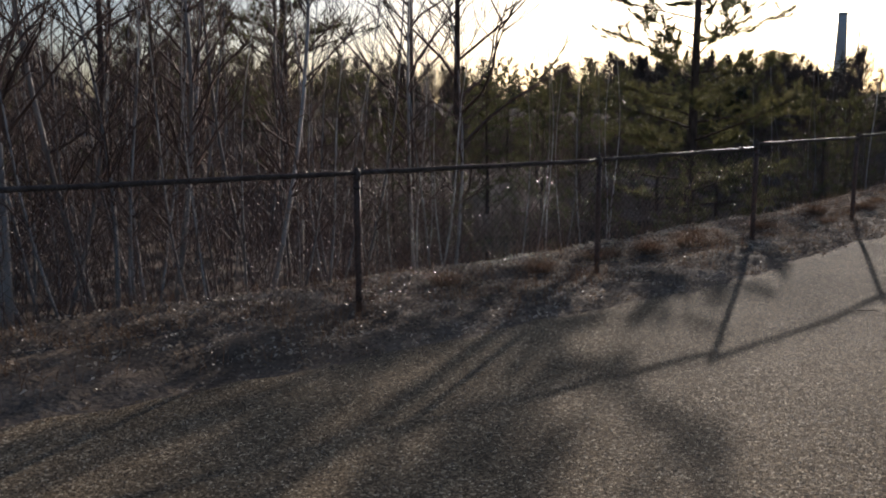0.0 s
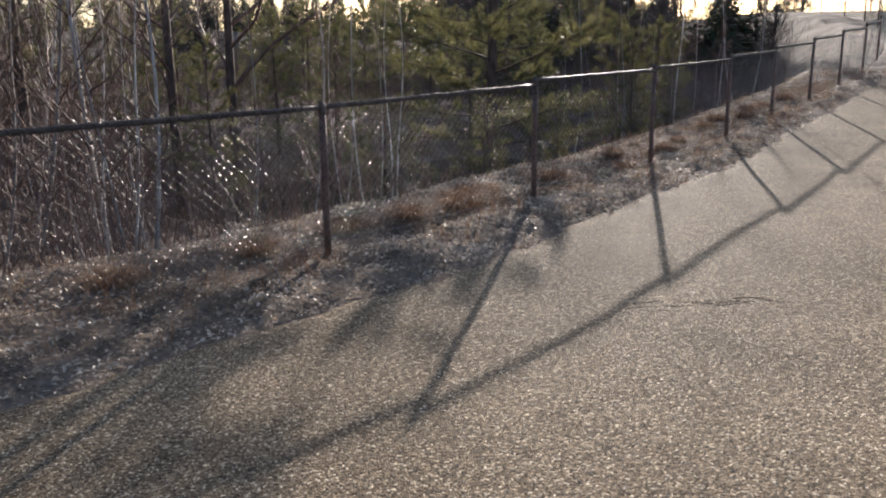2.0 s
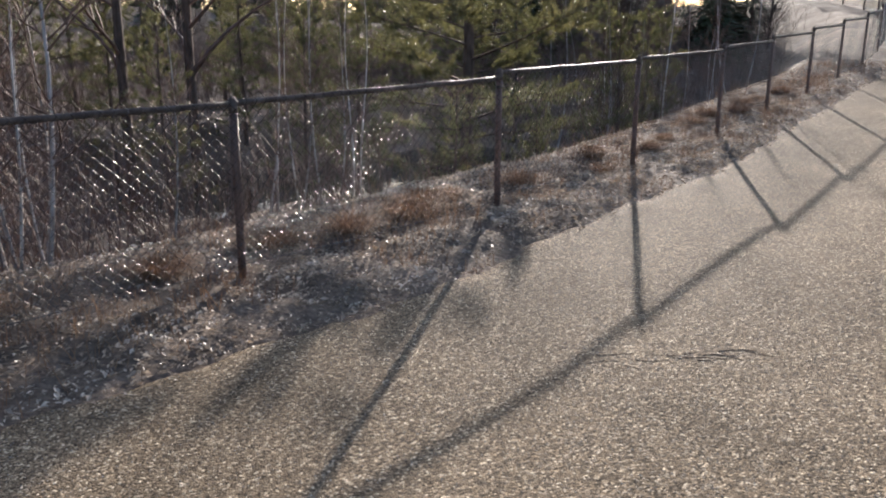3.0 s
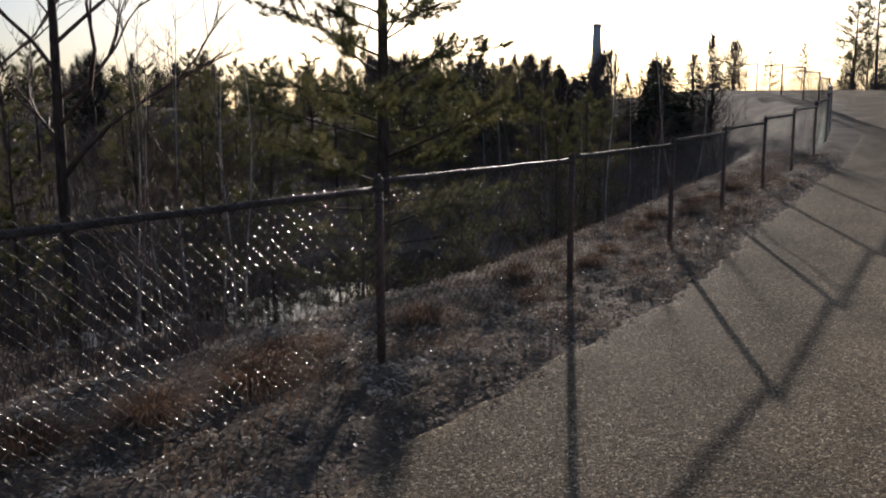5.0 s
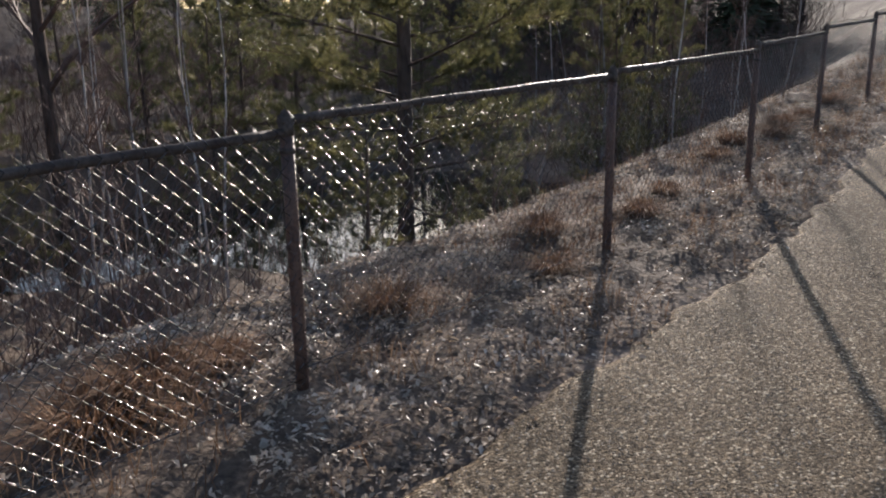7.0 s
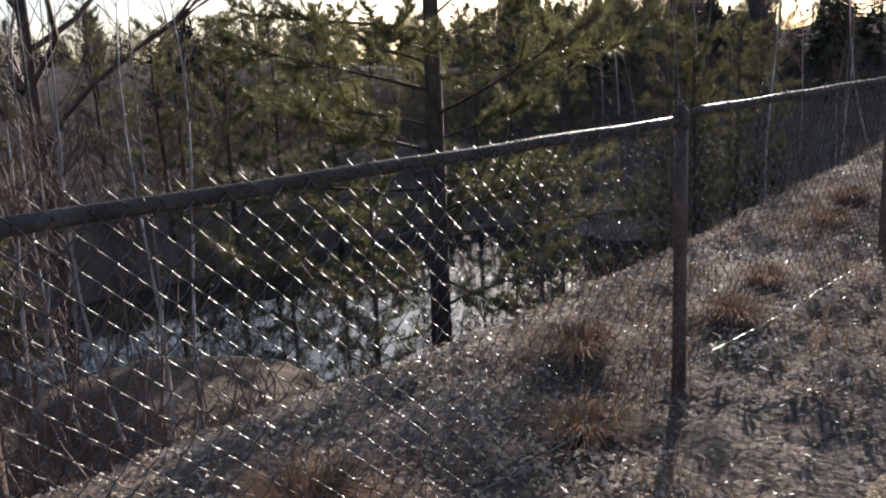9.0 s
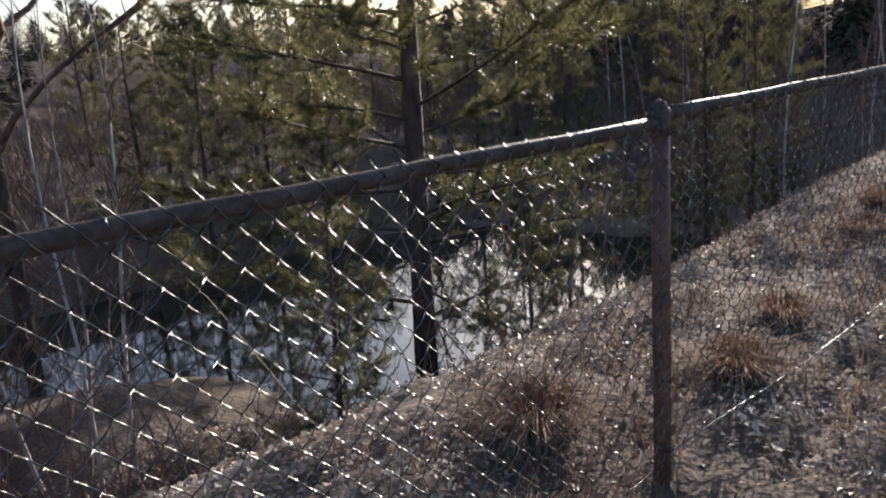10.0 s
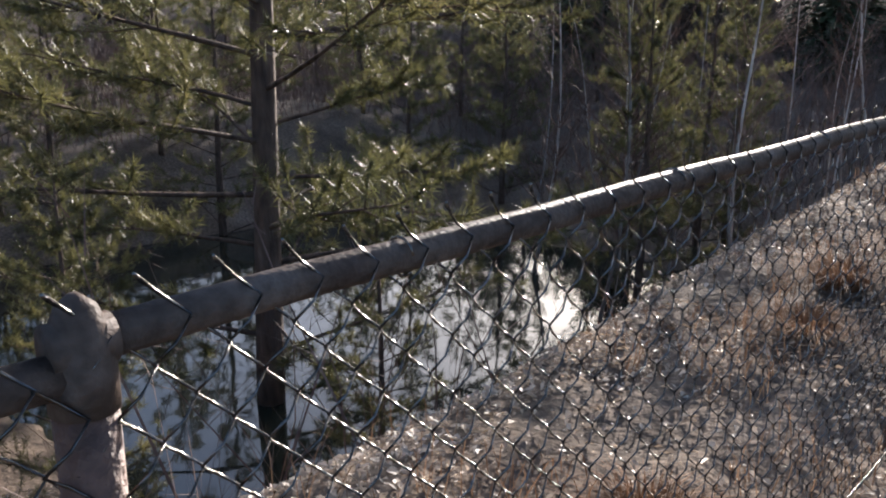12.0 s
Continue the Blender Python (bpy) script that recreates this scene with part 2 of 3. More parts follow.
def height(x, y):
    x, y = np.atleast_1d(np.asarray(x, float)), np.atleast_1d(np.asarray(y, float))
    s, n, z = fence_coords(x, y)
    # the path follows the fence's level, a little lower beside the verge
    path = z - 0.02
    up = z + (path - z) * ease(0.0, 0.9, n)
    # the verge between the fence and the asphalt, slightly uneven
    verge = ease(-2.2, -1.2, n) * (1 - ease(-0.25, 0.0, n - edge_of_path(s)))
    up = up + verge * (0.02 + 0.03 * wobble(x, y, 3.1, 1.0) + 0.028 * wobble(x, y, 9.0, 2.0) + 0.02 * wobble(x, y, 19.0, 0.7))
    # the bank falls to the pond, and rises again beyond it
    pond = ease(2.8, 5.2, s) * (1 - ease(14, 19, s))
    low = 0.6 + 0.6 * ease(-2.0, 2.0, s)
    down = ease(0.95, 3.3, -n) * (1.85 * pond + low * (1 - pond))
    far = ease(8.6, 10.8, -n) * 1.25 * pond + ease(14, 30, -n) * 0.9 + ease(30, 90, -n) * 1.6
    rough = ease(1.0, 2.5, -n) * (0.07 * wobble(x, y, 1.7, 4.0) + 0.04 * wobble(x, y, 4.7, 5.0))
    # a low spit of the shore reaches out beside the pine
    spit = 0.8 * np.exp(-((x - 2.3) ** 2 + (y - 15.2) ** 2) / 3.0) * pond
    up = up - down + far + rough + spit
    hill = ease(7, 30, n) * 0.4 + ease(30, 120, n) * 2.0
    return up + hill + ease(80, 300, np.hypot(x, y)) * 3.0


def h(x, y):
    return float(height(x, y)[0])


def grid_line(lo, hi, step, reach):
    a = list(np.arange(lo, hi + 1e-6, step))
    d, left, right = step, [], []
    x = hi
    while x < reach:
        d *= 1.22
        x += d
        right.append(x)
    d, x = step, lo
    while x > -reach:
        d *= 1.22
        x -= d
        left.append(x)
    return np.array(left[::-1] + a + right)


def sheet(name, xs, ys, mat, keep=None, lift=0.0):
    gx, gy = np.meshgrid(xs, ys)
    z = height(gx.ravel(), gy.ravel()) + lift
    nx, ny = len(xs), len(ys)
    co = np.column_stack([gx.ravel(), gy.ravel(), z])
    i = np.arange((nx - 1) * (ny - 1))
    r, c = i // (nx - 1), i % (nx - 1)
    a = r * nx + c
    quads = np.column_stack([a, a + 1, a + nx + 1, a + nx])
    me = bpy.data.meshes.new(name)
    me.from_pydata(co.tolist(), [], quads.tolist())
    me.materials.append(mat)
    me.shade_smooth()
    return new(name, me)


ground = sheet("ground", grid_line(-4, 14, 0.085, 1500), grid_line(4, 20, 0.085, 1500), M_SOIL)
tagged(ground, "brown leaf-strewn soil of the bank and woods", "ground", kind="structure")


def build_road():
    """The asphalt path: a ribbon along the fence with a ragged, slightly proud edge."""
    along = np.arange(-16, 40, 0.1)
    across = [0.0, 0.02, 0.06, 0.2, 0.5, 0.9, 1.4, 2.0, 2.7, 3.4, 4.2, 5.0, 5.8, 6.4]
    cx = np.interp(along, ALONG, LINE[:, 0], )
    cy = np.interp(along, ALONG, LINE[:, 1])
    k0, k1 = (LINE[1] - LINE[0]) / SEG[0], (LINE[-1] - LINE[-2]) / SEG[-1]
    lo, hi = along < ALONG[0], along > ALONG[-1]
    cx[lo], cy[lo] = LINE[0][0] + k0[0] * (along[lo] - ALONG[0]), LINE[0][1] + k0[1] * (along[lo] - ALONG[0])
    cx[hi], cy[hi] = LINE[-1][0] + k1[0] * (along[hi] - ALONG[-1]), LINE[-1][1] + k1[1] * (along[hi] - ALONG[-1])
    tx, ty = np.gradient(cx), np.gradient(cy)
    for _ in range(12):
        tx = np.convolve(np.pad(tx, 4, "edge"), np.ones(9) / 9, "valid")
        ty = np.convolve(np.pad(ty, 4, "edge"), np.ones(9) / 9, "valid")
    ln = np.hypot(tx, ty)
    tx, ty = tx / ln, ty / ln
    e = edge_of_path(along) + np.array([0.03 * noise.noise((a * 6.0, 0, 0)) for a in along])
    verts, faces = [], []
    for i in range(len(along)):
        for j, w in enumerate(across):
            x, y = cx[i] + ty[i] * (e[i] + w), cy[i] - tx[i] * (e[i] + w)
            verts.append((x, y))
    xy = np.array(verts)
    z = height(xy[:, 0], xy[:, 1]) + np.tile([-0.05, 0.012, 0.022] + [0.025] * (len(across) - 4) + [-0.05], len(along))
    m = len(across)
    for i in range(len(along) - 1):
        for j in range(m - 1):
            a = i * m + j
            faces.append((a, a + 1, a + m + 1, a + m))
    me = bpy.data.meshes.new("road")
    me.from_pydata(np.column_stack([xy, z]).tolist(), [], faces)
    me.materials.append(M_ASPHALT)
    me.shade_smooth()
    return tagged(new("road", me), "worn sunlit asphalt path with pale stone chips", "path", kind="structure")


build_road()

water = bpy.data.meshes.new("water")
water.from_pydata([(-14, 6, WATER_Z), (26, 6, WATER_Z), (26, 60, WATER_Z), (-14, 60, WATER_Z)], [], [(0, 1, 2, 3)])
water.materials.append(M_WATER)
tagged(new("water", water), "still dark pond reflecting sky and trees", "pond", kind="structure")


# ---- the chain-link fence ----
POST_H, RAIL_Z, RAIL_R, POST_R, PITCH = 1.10, 1.09, 0.0185, 0.026, 0.0718
SPAN = 2.44


def post_mesh():
    s = Soup()
    s.tube([(0, 0, -0.25), (0, 0, 0.3), (0, 0, 0.7), (0, 0, RAIL_Z - 0.045)], [POST_R] * 4, 14)
    return s.mesh("post", M_POST)


def cap_mesh():
    s = Soup()
    s.tube([(0, 0, -0.055), (0, 0, -0.02), (0, 0, 0.012), (0, 0, 0.032), (0, 0, 0.042)], [0.028, 0.028, 0.0245, 0.016, 0.004], 14)
    s.tube([(-0.026, 0, 0), (0.026, 0, 0)], [0.0215, 0.0215], 14)
    return s.mesh("cap", M_RAIL)


def rail_mesh():
    s = Soup()
    pts = [(SPAN * k / 12, 0.0015 * math.sin(k * 0.9), 0.002 * math.sin(k * 1.7)) for k in range(13)]
    s.tube(pts, [RAIL_R] * 13, 12)
    return s.mesh("rail", M_RAIL)


def net_mesh():
    """Woven wires: each wire zigzags upwards and hooks into its neighbours; the ends are twisted above the rail."""
    s = Soup()
    r = 0.0018
    count = 2 * round(SPAN / PITCH)
    w = 2 * SPAN / count
    step, rows = PITCH / 2, 29
    top = RAIL_Z + 0.042
    for i in range(count):
        x0 = (i + 0.5) * w / 2
        pts, first = [], i % 2
        for k in range(rows + 1 - first):
            z = top - (k + first) * step
            right = 1 if (k + first + i) % 2 else -1
            sag = 0.010 * math.sin(i * 0.17 + k * 0.21)
            here = Vector((x0 + right * (w / 4 + 0.0012), -0.027 + sag * 0.5, z))
            if pts:
                pts.append(pts[-1].lerp(here, 0.5) + Vector((0, 0.0075 * right, 0)))
            pts.append(here)
        s.tube(pts, [r] * len(pts), 4, cap=False)
        if not first:
            p = Vector(pts[0])
            d = (pts[0] - pts[1]).normalized()
            s.tube([p, p + d * 0.012, p + d * 0.02 + Vector((0, -0.004, 0))], [r * 1.3, r * 1.5, r], 4)
    return s.mesh("wire_net", M_WIRE)


def tension_mesh():
    s = Soup()
    s.tube([(SPAN * k / 10, -0.024 + 0.006 * math.sin(k * 1.3), 0.115 - 0.02 * math.sin(math.pi * k / 10)) for k in range(11)], [0.0024] * 11, 5)
    return s.mesh("tension_wire", M_WIRE)


def tie_mesh():
    s = Soup()
    pts = [(0, math.cos(a) * 0.0215, math.sin(a) * 0.0215) for a in np.linspace(-2.4, 2.9, 12)]
    s.tube(pts, [0.0017] * 12, 4)
    return s.mesh("tie_wire", M_WIRE)


def band_mesh():
    s = Soup()
    s.tube([(0, 0, -0.011), (0, 0, 0.011)], [0.0292, 0.0292], 14)
    s.tube([(0.03, -0.012, 0), (0.055, -0.012, 0)], [0.006, 0.006], 6)
    return s.mesh("band", M_RAIL)


fence = thing("chain_link_fence", "waist-high rusty chain-link fence along the path", "fence", at=pose(*POSTS[ZERO][:2], POSTS[ZERO][2]))
FENCE_INV = fence.matrix_basis.inverted()
post_me, cap_me, rail_me, net_me, tie_me, band_me, tension_me = post_mesh(), cap_mesh(), rail_mesh(), net_mesh(), tie_mesh(), band_mesh(), tension_mesh()
for i, (x, y, z) in enumerate(POSTS):
    p = part("post", post_me, fence, "rusty brown steel post")
    turn = math.degrees(math.atan2(*(LINE[min(i + 1, len(LINE) - 1)] - LINE[max(i - 1, 0)])[::-1]))
    p.matrix_basis = FENCE_INV @ pose(x, y, z, 0, 0, turn)
    c = part("cap", cap_me, p, "rounded metal post cap")
    c.matrix_basis = pose(0, 0, RAIL_Z)
    if i % 2 == 0:
        b = part("band", band_me, p)
        b.matrix_basis = pose(0, 0, RAIL_Z - 0.11)
    if i + 1 < len(POSTS):
        a, b = Vector((x, y, z)), Vector(POSTS[i + 1])
        d = (b - a) / SPAN
        flat = Vector((d.x, d.y, 0)).normalized()
        side = Vector((-flat.y, flat.x, 0))
        m = Matrix((( d.x, side.x, 0, a.x), (d.y, side.y, 0, a.y), (d.z, 0, 1, a.z), (0, 0, 0, 1)))
        r = part("rail", rail_me, fence, "rust-brown weathered steel top rail")
        r.matrix_basis = FENCE_INV @ m @ pose(0, 0, RAIL_Z)
        w = part("wire_net", net_me, fence, "glinting woven diamond wire mesh")
        w.matrix_basis = FENCE_INV @ m
        tw = part("tension_wire", tension_me, fence, "thin bottom tension wire")
        tw.matrix_basis = FENCE_INV @ m
        for k in range(4):
            t = part("tie_wire", tie_me, r)
            t.matrix_basis = pose(0.35 + 0.58 * k, 0, 0, 0, 0, 8 * ((k * 7 + i) % 3 - 1))


# ---- trees ----
def bent(rnd, base, tip, bend, n):
    base, tip = Vector(base), Vector(tip)
    off = Vector((rnd.uniform(-1, 1), rnd.uniform(-1, 1), 0)) * bend
    off2 = Vector((rnd.uniform(-1, 1), rnd.uniform(-1, 1), rnd.uniform(-.3, .3))) * bend * 0.4
    return [base.lerp(tip, k / n) + off * math.sin(math.pi * k / n) + off2 * math.sin(2 * math.pi * k / n) for k in range(n + 1)]


def branch(s, rnd, base, way, length, radius, depth, sides=4):
    """A limb with forking twigs, gathered into one mesh."""
    tip = Vector(base) + Vector(way).normalized() * length
    pts = bent(rnd, base, tip, length * 0.09, 4)
    s.tube(pts, [radius * (1 - 0.72 * k / 4) for k in range(5)], sides, cap=False)
    if depth <= 0:
        return
    for _ in range(rnd.randint(3, 4)):
        k = rnd.uniform(0.3, 1.0)
        p = pts[min(4, int(k * 4))].lerp(pts[min(4, int(k * 4) + 1)], k * 4 - int(k * 4))
        d = Vector(way).normalized() + Vector((rnd.uniform(-.8, .8), rnd.uniform(-.8, .8), rnd.uniform(-.1, .7)))
        branch(s, rnd, p, d, length * rnd.uniform(0.4, 0.65), max(0.0022, radius * 0.5), depth - 1, 3)


def sapling(seed, tall, radius, twigs, label, name="sapling", group="thin bare saplings on the bank"):
    rnd = random.Random(seed)
    root = thing(name, label, "tree", group)
    s = Soup()
    tip = Vector((rnd.uniform(-.16, .16) * tall, rnd.uniform(-.12, .12) * tall, tall))
    pts = bent(rnd, (0, 0, -0.15), tip, tall * 0.045, 9)
    s.tube(pts, [radius * (1 - 0.85 * k / 9) for k in range(10)], 6)
    part("trunk", s.mesh("trunk", M_BARK), root, "pale grey slender stem")
    s = Soup()
    for _ in range(twigs):
        k = rnd.uniform(0.18, 0.98)
        p = pts[min(9, int(k * 9))].lerp(pts[min(9, int(k * 9) + 1)], k * 9 - int(k * 9))
        a = rnd.uniform(0, 6.283)
        branch(s, rnd, p, (math.cos(a), math.sin(a), rnd.uniform(0.7, 1.9)), tall * rnd.uniform(0.10, 0.22) * (1.15 - 0.6 * k), radius * (0.42 * (1.1 - k)) + 0.0025, 1)
    part("branchwork", s.mesh("branchwork", M_TWIG), root, "fine bare reddish twigs")
    return root


def bare_tree(seed, tall, radius, limbs, label):
    rnd = random.Random(seed)
    root = thing("bare_tree", label, "tree", "larger bare trees by the pond")
    s = Soup()
    pts = bent(rnd, (0, 0, -0.2), (rnd.uniform(-.3, .3), rnd.uniform(-.3, .3), tall), tall * 0.03, 9)
    s.tube(pts, [radius * (1 - 0.8 * k / 9) for k in range(10)], 8)
    part("trunk", s.mesh("trunk", M_PINEBARK), root, "dark bare trunk")
    s = Soup()
    for j in range(limbs):
        k = 0.3 + 0.68 * j / limbs
        p = pts[min(9, int(k * 9))].lerp(pts[min(9, int(k * 9) + 1)], k * 9 - int(k * 9))
        a = j * 2.4 + rnd.uniform(-.4, .4)
        branch(s, rnd, p, (math.cos(a), math.sin(a), rnd.uniform(0.5, 1.2)), tall * rnd.uniform(0.25, 0.42) * (1.2 - 0.7 * k), radius * 0.5 * (1.15 - k), 3)
    part("branchwork", s.mesh("branchwork", M_TWIG), root, "spreading bare branches")
    return root


def tuft(s, rnd, p, way, count, length, width):
    way = Vector(way).normalized()
    for _ in range(count):
        d = (way * rnd.uniform(-0.1, 1.1) + Vector((rnd.gauss(0, .6), rnd.gauss(0, .6), rnd.gauss(0, .6)))).normalized()
        q = Vector(p) + way * rnd.uniform(-0.13, 0.04)
        a = d.cross(Vector((rnd.uniform(-1, 1), rnd.uniform(-1, 1), rnd.uniform(-1, 1)))).normalized() * width
        s.face(q + a, q - a, q + d * length * rnd.uniform(0.7, 1.1))


def pine(seed, tall, radius, first, limbs, reach, needles, label, width=0.0042, length=0.15, name="pine", full=1.0, droop=0.0):
    rnd = random.Random(seed)
    root = thing(name, label, "tree", "pines round the pond")
    s = Soup()
    pts = bent(rnd, (0, 0, -0.25), (rnd.uniform(-.2, .2), rnd.uniform(-.2, .2), tall), tall * 0.012, 10)
    s.tube(pts, [radius * (1 - 0.86 * k / 10) for k in range(11)], 9)
    part("trunk", s.mesh("trunk", M_PINEBARK), root, "straight dark scaly trunk")
    wood, green = Soup(), Soup()
    for j in range(limbs):
        k = first + (0.99 - first) * (j / limbs) ** 0.9
        p = pts[min(10, int(k * 10))].lerp(pts[min(10, int(k * 10) + 1)], k * 10 - int(k * 10))
        a = j * 2.399 + rnd.uniform(-.3, .3)
        ln = reach * (1.05 - 0.8 * ((k - first) / (1 - first)) ** full) * rnd.uniform(0.6, 1.1)
        way = Vector((math.cos(a), math.sin(a), rnd.uniform(-0.05, 0.35) + 0.35 * k - droop * (1 - k) ** 4))
        tip = p + way.normalized() * ln
        lp = bent(rnd, p, tip + Vector((0, 0, 0.12 * ln)), ln * 0.06, 5)
        wood.tube(lp, [(0.006 * ln + 0.009) * (1 - 0.15 * q) for q in range(6)], 4, cap=False)
        for t in range(int(5 + ln * 6.5)):
            q = rnd.uniform(0.3, 1.0) if t else 1.0
            b = lp[min(5, int(q * 5))].lerp(lp[min(5, int(q * 5) + 1)], q * 5 - int(q * 5))
            d = (way.normalized() * 0.8 + Vector((rnd.uniform(-1, 1), rnd.uniform(-1, 1), rnd.uniform(-.2, .8)))).normalized()
            e = b + d * ln * rnd.uniform(0.12, 0.3)
            wood.tube([b, b.lerp(e, 0.5) + Vector((0, 0, -0.02)), e], [0.006, 0.005, 0.003], 3, cap=False)
            tuft(green, rnd, e, d + Vector((0, 0, 0.4)), needles, length, width)
            tuft(green, rnd, b.lerp(e, 0.55), d + Vector((0, 0, 0.3)), needles // 2, length, width)
    tuft(green, rnd, pts[-1], (0, 0, 1), needles * 2, length, width)
    part("branchwork", wood.mesh("branchwork", M_PINEBARK), root, "spreading limbs")
    part("crown", green.mesh("crown", M_NEEDLE, smooth=False), root, "backlit green needle tufts with gaps")
    return root


def put(ob, x, y, turn=0.0, size=1.0, sink=0.0, tip=0.0):
    ob.matrix_basis = pose(x, y, h(x, y) - sink, tip, 0, turn) @ Matrix.Scale(size, 4)
    return ob


def again(ob, x, y, turn=0.0, size=1.0, tip=0.0):
    c = copy_thing(ob, Matrix())
    c.matrix_basis = pose(x, y, h(x, y), tip, 0, turn) @ Matrix.Scale(size, 4)
    return c



main_pine = put(pine(11, 10.0, 0.115, 0.08, 84, 2.3, 100, "tall open pine with a dark trunk on the pond's shore", width=0.0036, length=0.125, full=1.4, droop=0.45), 4.9, 16.75, 40)
pine_b = put(pine(12, 6.5, 0.10, 0.05, 46, 1.9, 34, "dense young pine with low green boughs", width=0.005), 2.0, 25.6, 0, 0.5)
pine_c = put(pine(13, 11.0, 0.16, 0.22, 52, 2.9, 40, "tall dark pine with a heavy rounded crown", width=0.0065, length=0.18), -3.2, 18.6, 0, 0.8)
rnd = random.Random(5)


def to_skyline(x, y, degrees, tall):
    """The size at which a tree of that height tops out so many degrees above the walker's eye."""
    return max(0.2, (math.tan(radians(degrees)) * math.hypot(x - 3.1, y - 5.5) + 1.57 - h(x, y)) / tall)


for x, y, rise in ((0.2, 16.6, 0.5), (3.6, 26.5, 4.0), (-0.9, 18.6, 2.0), (-6.5, 20.0, 12.0), (2.4, 19.6, 1.8), (8.5, 29.5, 4.2), (3.0, 29.5, 4.0), (-1.5, 26.5, 4.6),
                   (0.8, 28.0, 3.6), (-8.5, 15.5, 14.0), (7.3, 27.5, 3.4), (2.6, 23.0, 3.6), (1.2, 20.9, 2.8), (0.6, 24.5, 3.2), (-2.6, 23.5, 5.0), (8.6, 27.2, 3.8),
                   (3.6, 22.0, 3.0), (5.2, 30.5, 4.4), (6.6, 31.5, 3.6), (4.1, 32.5, 4.2), (2.0, 32.0, 4.4), (-4.5, 25.0, 6.0), (6.2, 24.5, 2.6), (7.6, 23.6, 2.2),
                   (5.4, 26.2, 3.2), (10.2, 28.2, 3.6), (11.5, 30.6, 4.0), (4.3, 14.6, -4.5), (5.75, 15.55, -5.5), (8.3, 18.7, 1.0), (9.3, 19.8, 1.6), (10.1, 20.9, 1.4), (9.0, 21.4, 2.2)):
    again(pine_b, x, y, rnd.uniform(0, 360), to_skyline(x, y, rise, 6.5))
for x, y, rise in ((-7.5, 27.0, 12.0), (37.5, 51.5, 4.6), (40.4, 50.5, 8.0), (43.0, 51.5, 8.8), (36.0, 52.5, 4.2)):
    again(pine_c, x, y, rnd.uniform(0, 360), to_skyline(x, y, rise, 11.0))

# larger bare trees on the pond's shore
bare = put(bare_tree(21, 8.5, 0.11, 15, "spreading leafless tree with dark forking limbs"), 0.5, 18.4)
again(bare, -0.45, 17.4, 140, 0.92)
again(bare, -5.6, 15.2, 60, 0.8)

# thin saplings: five shapes, repeated along the bank
kinds = [sapling(31, 5.2, 0.024, 34, "slender bare grey-stemmed sapling rising from the bank"), sapling(32, 6.0, 0.028, 40, "slender bare grey-stemmed sapling rising from the bank"),
         sapling(33, 4.2, 0.019, 30, "slender bare grey-stemmed sapling rising from the bank"), sapling(34, 6.6, 0.032, 46, "slender bare grey-stemmed sapling rising from the bank"),
         sapling(35, 3.4, 0.015, 26, "slender bare grey-stemmed sapling rising from the bank")]
spots = [(-3.2, 7.95), (-2.7, 7.7), (-2.45, 7.75), (-2.2, 8.0), (-0.95, 9.35), (-0.05, 9.9), (-1.4, 8.45), (2.05, 13.9), (2.2, 14.15), (2.55, 14.1), (2.64, 14.35), (2.78, 14.2), (2.97, 14.3), (1.7, 14.4), (1.9, 14.0)]
rnd = random.Random(77)
while len(spots) < 125:
    x, y = rnd.uniform(-12, 9), rnd.uniform(5, 27)
    fs, fn, _ = fence_coords(x, y)
    fs, fn = fs[0], fn[0]
    if fn > -1.3 or fn < -20 or h(x, y) < WATER_Z + 0.08:
        continue
    if x > -0.9 - 0.2 * (y - 8):
        continue
    spots.append((x, y))
while len(spots) < 215:
    sv, nv = rnd.uniform(-9, 0.6), -1.4 - 4.2 * rnd.random() ** 1.3
    j = max(0, min(len(LINE) - 2, int(np.searchsorted(ALONG, sv)) - 1))
    d = (LINE[j + 1] - LINE[j]) / SEG[j]
    p = LINE[j] + d * (sv - ALONG[j])
    spots.append((float(p[0] + d[1] * nv), float(p[1] - d[0] * nv)))
while len(spots) < 237:
    spots.append((rnd.uniform(7.4, 10.4), rnd.uniform(17.4, 22.0)))
for i, (x, y) in enumerate(spots):
    k = kinds[i % 5]
    if 7 <= i < 15:
        again(kinds[4 if i % 2 else 2], x, y, rnd.uniform(0, 360), rnd.uniform(0.95, 1.15) * (1.0 if i % 2 else 0.8), tip=rnd.uniform(-4, 4))
    elif i >= 215:
        again(k, x, y, rnd.uniform(0, 360), rnd.uniform(0.5, 0.75), tip=rnd.uniform(-6, 6))
    elif i < 5:
        put(k, x, y, rnd.uniform(0, 360), rnd.uniform(0.9, 1.15), tip=rnd.uniform(-4, 4))
    elif i >= 125:
        again(k, x, y, rnd.uniform(0, 360), rnd.uniform(0.45, 0.75), tip=rnd.uniform(-7, 7))
    else:
        again(k, x, y, rnd.uniform(0, 360), rnd.uniform(0.7, 1.1), tip=rnd.uniform(-6, 6))


